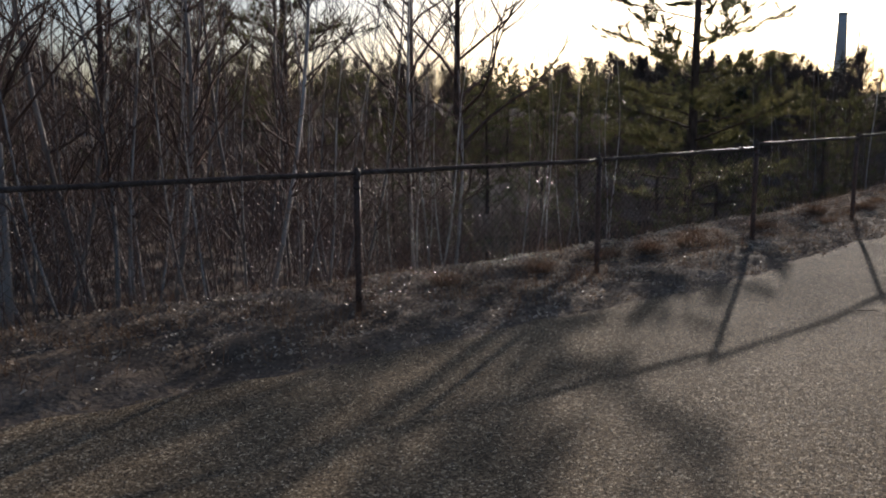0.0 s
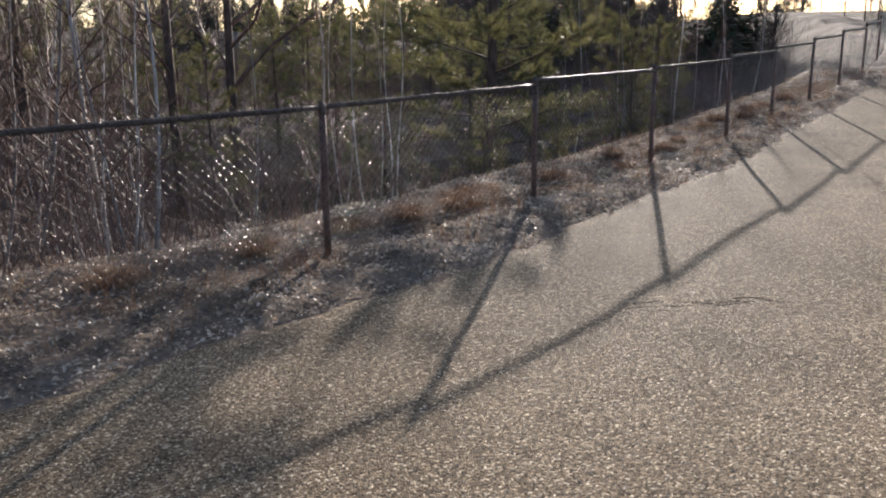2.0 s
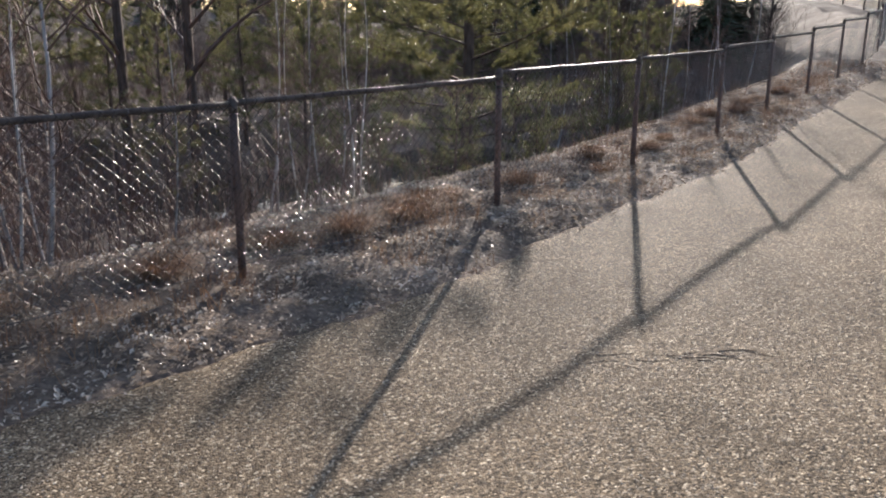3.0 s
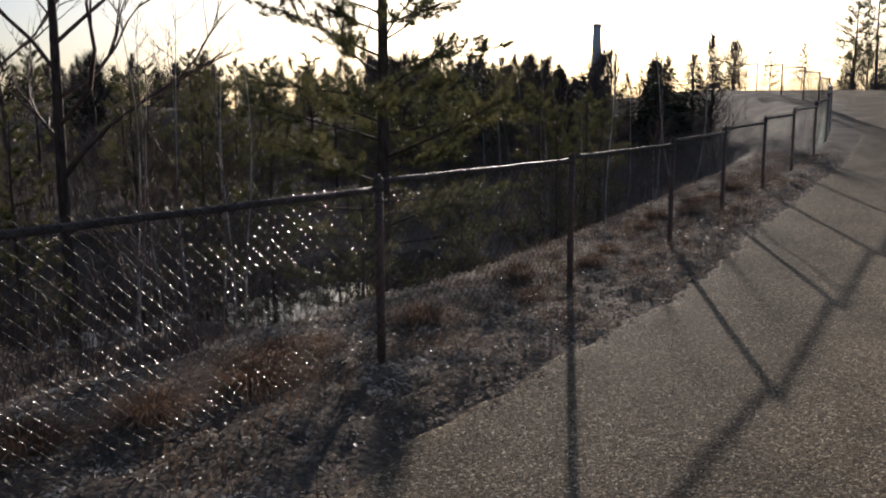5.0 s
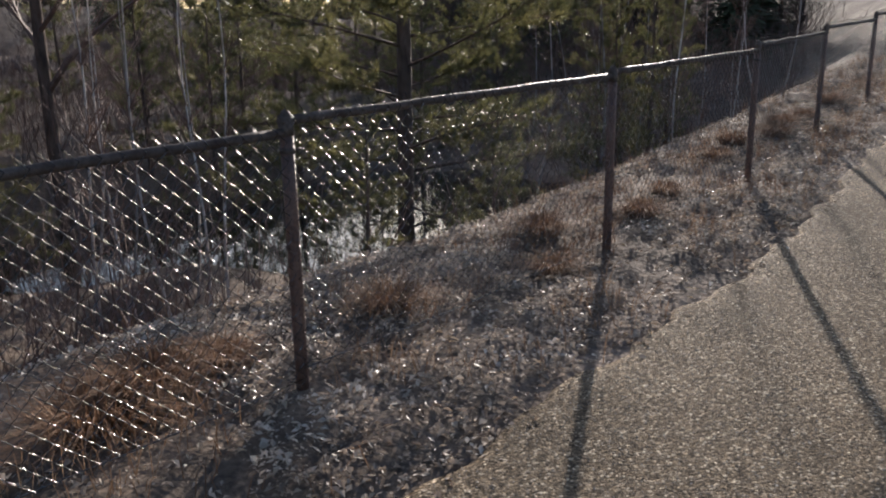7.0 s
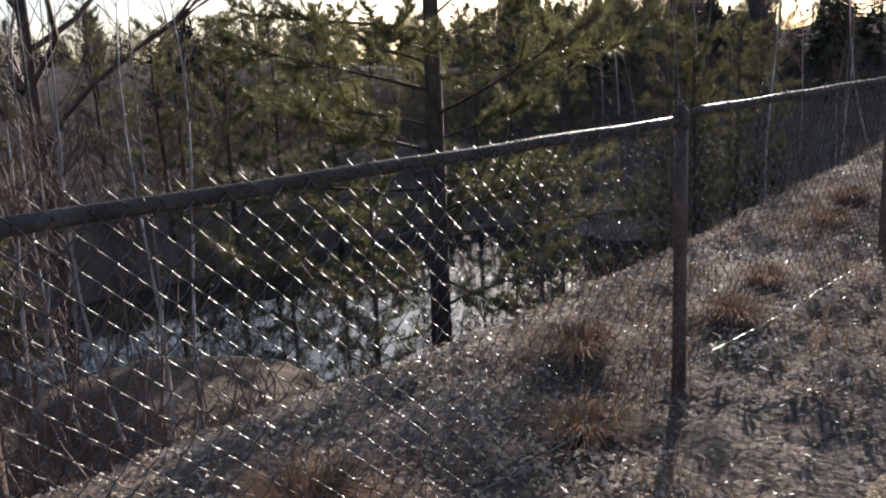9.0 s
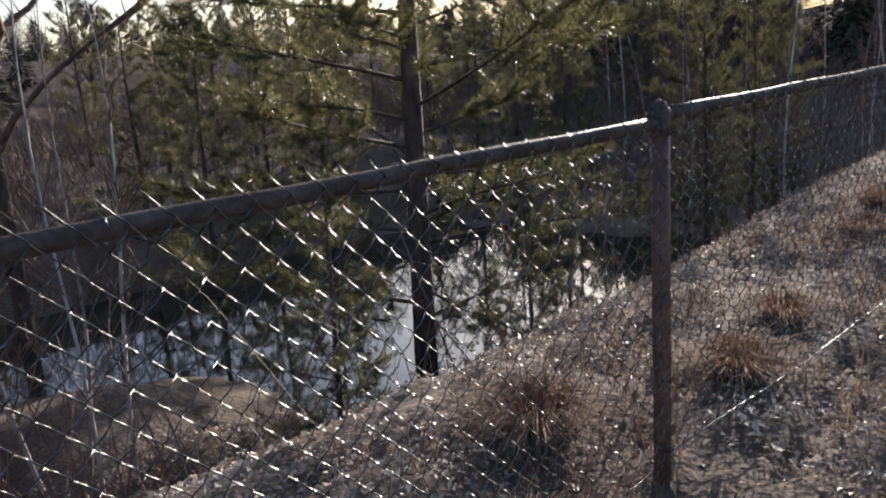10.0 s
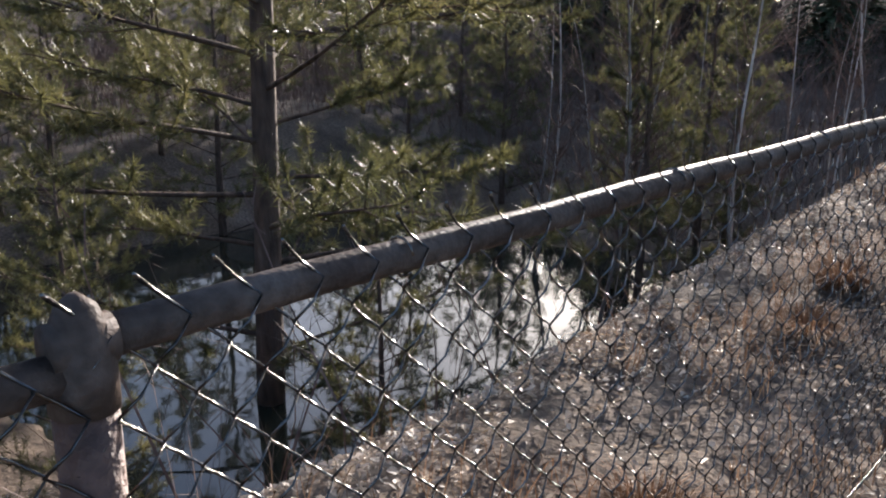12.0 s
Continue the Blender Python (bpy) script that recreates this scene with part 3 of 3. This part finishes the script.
# ---- distant woods ----
def far_conifer(seed, tall, wide, label):
    rnd = random.Random(seed)
    root = thing("conifer", label, "tree", "distant conifers")
    s = Soup()
    s.tube([(0, 0, -0.3), (0, 0, tall * 0.5), (0, 0, tall)], [0.12, 0.08, 0.015], 5)
    part("trunk", s.mesh("trunk", M_PINEBARK), root)
    s = Soup()
    for j in range(1200):
        k = 1 - rnd.random() ** 0.6 * 0.95
        a = rnd.uniform(0, 6.283)
        r = wide * (1 - k) ** 0.8 * rnd.uniform(0.35, 1.1) + 0.05
        p = Vector((math.cos(a) * r * 0.3, math.sin(a) * r * 0.3, k * tall))
        q = Vector((math.cos(a) * r, math.sin(a) * r, k * tall - r * rnd.uniform(-0.1, 0.35)))
        side = Vector((-math.sin(a), math.cos(a), rnd.uniform(-.6, .6))) * (0.045 + 0.075 * r)
        s.face(p, q + side * 0.7, q + (q - p) * 0.2, q - side * 0.7)
    part("crown", s.mesh("crown", M_FARGREEN, smooth=False), root, "dark ragged evergreen crown")
    return root


def far_bare(seed, tall, wide, label):
    rnd = random.Random(seed)
    root = thing("leafless_tree", label, "tree", "distant leafless trees")
    s = Soup()
    s.tube([(0, 0, -0.3), (0.1, 0, tall * 0.5), (0, 0.1, tall * 0.9)], [0.12, 0.07, 0.01], 5)
    part("trunk", s.mesh("trunk", M_FARBRUSH), root)
    s = Soup()
    for j in range(300):
        k = rnd.uniform(0.12, 0.95)
        a = rnd.uniform(0, 6.283)
        r = wide * math.sin(math.pi * min(1, k * 0.9 + 0.12)) * rnd.uniform(0.4, 1.1)
        p = Vector((math.cos(a) * r * 0.25, math.sin(a) * r * 0.25, k * tall))
        q = Vector((math.cos(a) * r, math.sin(a) * r, k * tall + rnd.uniform(0.2, 1.0)))
        m = p.lerp(q, 0.5)
        t = Vector((-math.sin(a), math.cos(a), 0)) * rnd.uniform(0.012, 0.03)
        s.face(p + t, p - t, q)
        for _ in range(3):
            e = m + Vector((rnd.uniform(-.5, .5), rnd.uniform(-.5, .5), rnd.uniform(0.1, .8)))
            s.face(m + t * 0.8, m - t * 0.8, e)
    part("branchwork", s.mesh("branchwork", M_FARBRUSH, smooth=False), root, "hazy brown bare twigs")
    return root


far_kinds = [far_conifer(41, 6.0, 1.5, "dark distant conifer in the woods"), far_conifer(42, 7.5, 1.9, "dark distant conifer in the woods"), far_conifer(43, 4.6, 1.7, "dark distant conifer in the woods"),
             far_bare(44, 5.5, 2.0, "brown leafless tree in the distant woods"), far_bare(45, 4.5, 2.4, "brown leafless tree in the distant woods")]
TALLS = (6.0, 7.5, 4.6, 5.5, 4.5)
rnd = random.Random(91)
placed = 0
while placed < 430:
    if placed < 290:
        az, dist = rnd.uniform(-58, 62), 30 + 60 * rnd.random() ** 0.8
    else:
        az, dist = rnd.uniform(9, 37), 26 + 42 * rnd.random()
    x, y = 3.1 + dist * math.sin(radians(az)), 5.5 + dist * math.cos(radians(az))
    fs, fn, fz = fence_coords(x, y)
    fn = fn[0]
    if -2.5 < fn < 14 or (fn > 0 and dist < 55) or h(x, y) < WATER_Z + 0.1:
        continue
    i = placed if placed < 5 else rnd.choice((0, 1, 2, 2, 3, 4, 3, 4))
    top = math.tan(radians(rnd.uniform(2.6, 4.6) if az > 8 else rnd.uniform(2.6, 4.4))) * dist + 1.5 - h(x, y)
    if 28 < az < 33:
        top += math.tan(radians(1.2)) * dist
    if 33.5 < az < 38:
        top = min(top, math.tan(radians(1.4)) * dist + 1.5 - h(x, y))
    size = top / TALLS[i]
    if size < 0.18:
        continue
    m = rnd.uniform(0, 360)
    if placed < 5:
        put(far_kinds[i], x, y, m, size)
    else:
        again(far_kinds[i], x, y, m, size)
    placed += 1


def concrete_tower():
    root = thing("tower", "tall pale tapering tower on the skyline", "tower", at=pose(107.1, 237.9, h(107.1, 237.9)))
    s = Soup()
    s.tube([(0, 0, -1), (0, 0, 9), (0, 0, 17), (0, 0, 22.5)], [2.0, 1.6, 1.3, 1.1], 16)
    part("shaft", s.mesh("shaft", M_CONCRETE), root)
    s = Soup()
    s.tube([(0, 0, 22.1), (0, 0, 22.9)], [1.25, 1.25], 16)
    part("crown_ring", s.mesh("crown_ring", M_CONCRETE), root)
    return root


concrete_tower()
for x, y, t in ((111.0, 236, 18), (112.6, 236.5, 15)):
    root = thing("utility_pole", "thin distant wooden pole on the skyline", "pole", "skyline poles", at=pose(x, y, h(x, y)))
    s = Soup()
    s.tube([(0, 0, -1), (0, 0, t)], [0.3, 0.18], 8)
    part("shaft", s.mesh("shaft", M_PINEBARK), root)
    s = Soup()
    s.tube([(-1.0, 0, t - 1.2), (1.0, 0, t - 1.2)], [0.1, 0.1], 6)
    part("crossarm", s.mesh("crossarm", M_PINEBARK), root)


# ---- undergrowth, litter and grit ----
def scatter(name, label, category, mat, count, seed, place, shape):
    rnd = random.Random(seed)
    s = Soup()
    tries = 0
    xs, ys = [], []
    while len(xs) < count and tries < count * 6:
        tries += 1
        p = place(rnd)
        if p:
            xs.append(p[0])
            ys.append(p[1])
    z = height(xs, ys)
    for x, y, zz in zip(xs, ys, z):
        if zz < WATER_Z + 0.02:
            continue
        shape(s, rnd, Vector((x, y, float(zz))))
    return tagged(new(name, s.mesh(name, mat, smooth=False)), label, category, kind="stuff")


F_DIR = np.array([[np.interp(a, ALONG, LINE[:, 0]), np.interp(a, ALONG, LINE[:, 1])] for a in np.arange(-13, 33, 0.25)])


EDGE = [float(e) for e in edge_of_path(np.arange(-20, 40, 0.05))]
F_DIR = F_DIR.tolist()


def edge_at(s):
    return EDGE[int((s + 20) / 0.05)]


def by_fence(s, n):
    i = (s + 13) / 0.25
    k = max(0, min(len(F_DIR) - 2, int(i)))
    a, b = F_DIR[k], F_DIR[k + 1]
    dx, dy, f = b[0] - a[0], b[1] - a[1], i - k
    return a[0] + dx * f + dy * 4 * n, a[1] + dy * f - dx * 4 * n


def leaf_shape(s, rnd, p):
    a, size = rnd.uniform(0, 6.283), rnd.uniform(0.006, 0.012) if rnd.random() < 0.6 else rnd.uniform(0.012, 0.024)
    u = Vector((math.cos(a), math.sin(a), rnd.uniform(-.55, .55))) * size
    v = Vector((-math.sin(a), math.cos(a), rnd.uniform(-.6, .6))) * size * rnd.uniform(0.35, 0.6)
    c = p + Vector((0, 0, rnd.uniform(0.008, 0.028)))
    up = Vector((0, 0, size * rnd.uniform(0.1, 0.6)))
    i = len(s.v)
    s.v.extend([c - u, c + v + up, c + u, c - v + up])
    s.f.extend([(i, i + 1, i + 2), (i, i + 2, i + 3)])


def verge_place(rnd):
    sv = rnd.triangular(-8, 18, 4)
    nv = rnd.uniform(-4.2, 1.25)
    edge = edge_at(sv)
    if nv > edge + (0.12 if rnd.random() < 0.15 else 0):
        return None
    if noise.noise((sv * 0.9, nv * 0.9, 0)) < -0.2 and rnd.random() < 0.7:
        return None
    return by_fence(sv, nv)


scatter("leaf_litter", "brown curled dead leaves covering the verge", "leaves", M_LEAF, 115000, 3, verge_place, leaf_shape)


def blade_shape(s, rnd, p):
    hgt = rnd.uniform(0.05, 0.2)
    a = rnd.uniform(0, 6.283)
    w = Vector((math.cos(a), math.sin(a), 0)) * 0.0018
    lean = Vector((rnd.gauss(0, .5), rnd.gauss(0, .5), 0)) * hgt
    m = p + lean * 0.35 + Vector((0, 0, hgt * 0.7))
    i = len(s.v)
    s.v.extend([p + w, p - w, m - w * 0.8, m + w * 0.8, p + lean + Vector((0, 0, hgt))])
    s.f.extend([(i, i + 1, i + 2, i + 3), (i + 3, i + 2, i + 4)])


def grass_place(rnd):
    sv, nv = rnd.uniform(-9, 17), rnd.gauss(-0.25, 0.55)
    if nv > edge_at(sv) or noise.noise((sv * 1.4, nv * 2.0, 7)) < 0.0:
        return None
    return by_fence(sv, nv)


scatter("verge_grass", "short dry reddish grass along the fence foot", "grass", M_GRASS, 8000, 4, grass_place, blade_shape)


def brush_shape(s, rnd, p):
    hgt = rnd.uniform(0.4, 1.7)
    lean = Vector((rnd.gauss(0, .3), rnd.gauss(0, .3), 1)) * hgt
    a = rnd.uniform(0, 6.283)
    w = Vector((math.cos(a), math.sin(a), 0)) * rnd.uniform(0.0025, 0.0065)
    b = p + lean * 0.5 + Vector((rnd.gauss(0, .05), rnd.gauss(0, .05), 0))
    i = len(s.v)
    s.v.extend([p + w, p - w, b - w * 0.7, b + w * 0.7, p + lean])
    s.f.extend([(i, i + 1, i + 2, i + 3), (i + 3, i + 2, i + 4)])
    for _ in range(4):
        q = p + lean * rnd.uniform(0.25, 0.9)
        e = q + Vector((rnd.gauss(0, .22), rnd.gauss(0, .22), rnd.uniform(0.05, 0.45))) * hgt * 0.6
        i = len(s.v)
        s.v.extend([q + w * 0.6, q - w * 0.6, e])
        s.f.append((i, i + 1, i + 2))


def brush_place(rnd):
    sv, nv = rnd.uniform(-13, 30), -1.5 - 22 * rnd.random()
    if 4.6 < sv < 8 and -3.7 < nv < -1.7 and rnd.random() < 0.5:
        return by_fence(sv, nv)
    if sv > 4.6 and nv > (-10.4 if sv < 15 else -2.6):
        return None
    return by_fence(sv, nv)


scatter("undergrowth", "tangled brown leafless undergrowth on the bank", "brush", M_TWIG, 26000, 6, brush_place, brush_shape)


def stone_shape(s, rnd, p):
    r = rnd.uniform(0.0016, 0.0042)
    a = rnd.uniform(0, 6.283)
    c = p + Vector((0, 0, 0.027))
    pts = [c + Vector((math.cos(a + k * 2.09) * r, math.sin(a + k * 2.09) * r, -r * 0.3)) for k in range(3)] + [c + Vector((rnd.uniform(-.3, .3) * r, rnd.uniform(-.3, .3) * r, r * rnd.uniform(0.35, 0.7)))]
    i = len(s.v)
    s.v.extend(pts)
    s.f.extend([(i, i + 1, i + 3), (i + 1, i + 2, i + 3), (i + 2, i, i + 3)])


def path_place(rnd):
    sv = rnd.uniform(-8, 9)
    nv = edge_at(sv) + 0.06 + rnd.random() ** 1.2 * 4.6
    return by_fence(sv, nv)


scatter("loose_grit", "pale loose grit scattered over the asphalt", "grit", M_STONE, 42000, 8, path_place, stone_shape)


def scrub():
    """Coarse leafless scrub over the slopes beyond the bend of the path."""
    gen = np.random.default_rng(23)
    x, y = gen.uniform(8, 80, 16000), gen.uniform(12, 100, 16000)
    fs, fn, _ = fence_coords(x, y)
    ok = ((fn < -1.6) & ~((fs > 6) & (fs < 16) & (fn > -11))) | ((fn > 9.0) & (fs > 12))
    x, y = x[ok][:9000], y[ok][:9000]
    z = height(x, y)
    rnd, s = random.Random(24), Soup()
    for px, py, pz in zip(x, y, z):
        for _ in range(3):
            brush_shape(s, rnd, Vector((px + rnd.gauss(0, .3), py + rnd.gauss(0, .3), float(pz))))
    return tagged(new("scrub", s.mesh("scrub", M_FARBRUSH, smooth=False)), "dull brown leafless scrub on far slopes", "brush", kind="stuff")


scrub()


def grass_tuft(seed, label, spread, tall, blades):
    rnd = random.Random(seed)
    root = thing("grass_tuft", label, "grass", "dry grass tufts by the fence")
    s = Soup()
    for _ in range(blades):
        a, r = rnd.uniform(0, 6.283), rnd.random() ** 0.7 * spread * 0.35
        p = Vector((math.cos(a) * r, math.sin(a) * r, -0.01))
        out = Vector((math.cos(a), math.sin(a), 0)) * rnd.uniform(0.2, 1.0) * spread
        t = tall * rnd.uniform(0.5, 1.1)
        w = Vector((-math.sin(a), math.cos(a), 0)) * 0.002
        m, e = p + out * 0.4 + Vector((0, 0, t * 0.8)), p + out + Vector((0, 0, t * rnd.uniform(0.45, 0.95)))
        i = len(s.v)
        s.v.extend([p + w, p - w, m - w, m + w, e])
        s.f.extend([(i, i + 1, i + 2, i + 3), (i + 3, i + 2, i + 4)])
    part("blade_clump", s.mesh("blade_clump", M_GRASS, smooth=False), root)
    s = Soup()
    ring = [[Vector((math.cos(a) * r * spread * 0.5, math.sin(a) * r * spread * 0.5, tall * z * (1 + 0.2 * math.sin(a * 3)))) for a in np.linspace(0, 5.89, 16)] for r, z in ((0.7, -0.15), (0.5, 0.03), (0.25, 0.08))]
    s.v = [p for g in ring for p in g]
    s.f = [(g * 16 + k, g * 16 + (k + 1) % 16, g * 16 + 16 + (k + 1) % 16, g * 16 + 16 + k) for g in range(2) for k in range(16)] + [tuple(range(32, 48))]
    part("thatch", s.mesh("thatch", M_SOIL), root, "matted brown thatch")
    return root


tuft_a = put(grass_tuft(61, "reddish dry grass tuft beside the fence post", 0.34, 0.15, 520), 5.25, 11.85)
for x, y, sz in ((6.05, 12.15, 0.95), (5.1, 11.15, 0.8), (4.15, 10.75, 1.0), (2.95, 9.75, 1.25), (2.45, 9.35, 1.0), (3.35, 10.2, 0.8), (1.2, 8.6, 1.0), (0.3, 7.9, 0.9), (7.5, 13.9, 0.9), (9.4, 15.6, 1.0), (8.55, 14.75, 1.2), (8.9, 15.2, 1.1), (6.45, 12.65, 0.8), (7.9, 14.4, 1.0), (10.3, 16.5, 1.2), (1.9, 9.15, 1.1), (3.1, 10.05, 1.2)):
    again(tuft_a, x, y, rnd.uniform(0, 360), sz)


def stick(pts, r):
    root = thing("stick", "dry dark fallen stick lying on the asphalt", "stick", "fallen sticks", at=pose(pts[0][0], pts[0][1], h(*pts[0]) + 0.025 + r))
    o = Vector((pts[0][0], pts[0][1], h(*pts[0])))
    s = Soup()
    s.tube([Vector((x, y, h(x, y))) - o for x, y in pts], [r * (1 - 0.15 * k) for k in range(len(pts))], 5)
    part("stem", s.mesh("stem", M_TWIG), root)
    return root


rnd = random.Random(17)
for _ in range(16):
    x, y, a, ln = rnd.gauss(3.9, 0.16), rnd.gauss(6.72, 0.05), rnd.gauss(-0.5, 0.3), rnd.uniform(0.05, 0.2)
    pts = [(x, y)]
    for _ in range(3):
        a += rnd.uniform(-0.3, 0.3)
        x, y = x + math.cos(a) * ln / 3, y + math.sin(a) * ln / 3
        pts.append((x, y))
    stick(pts, rnd.uniform(0.0008, 0.0018))
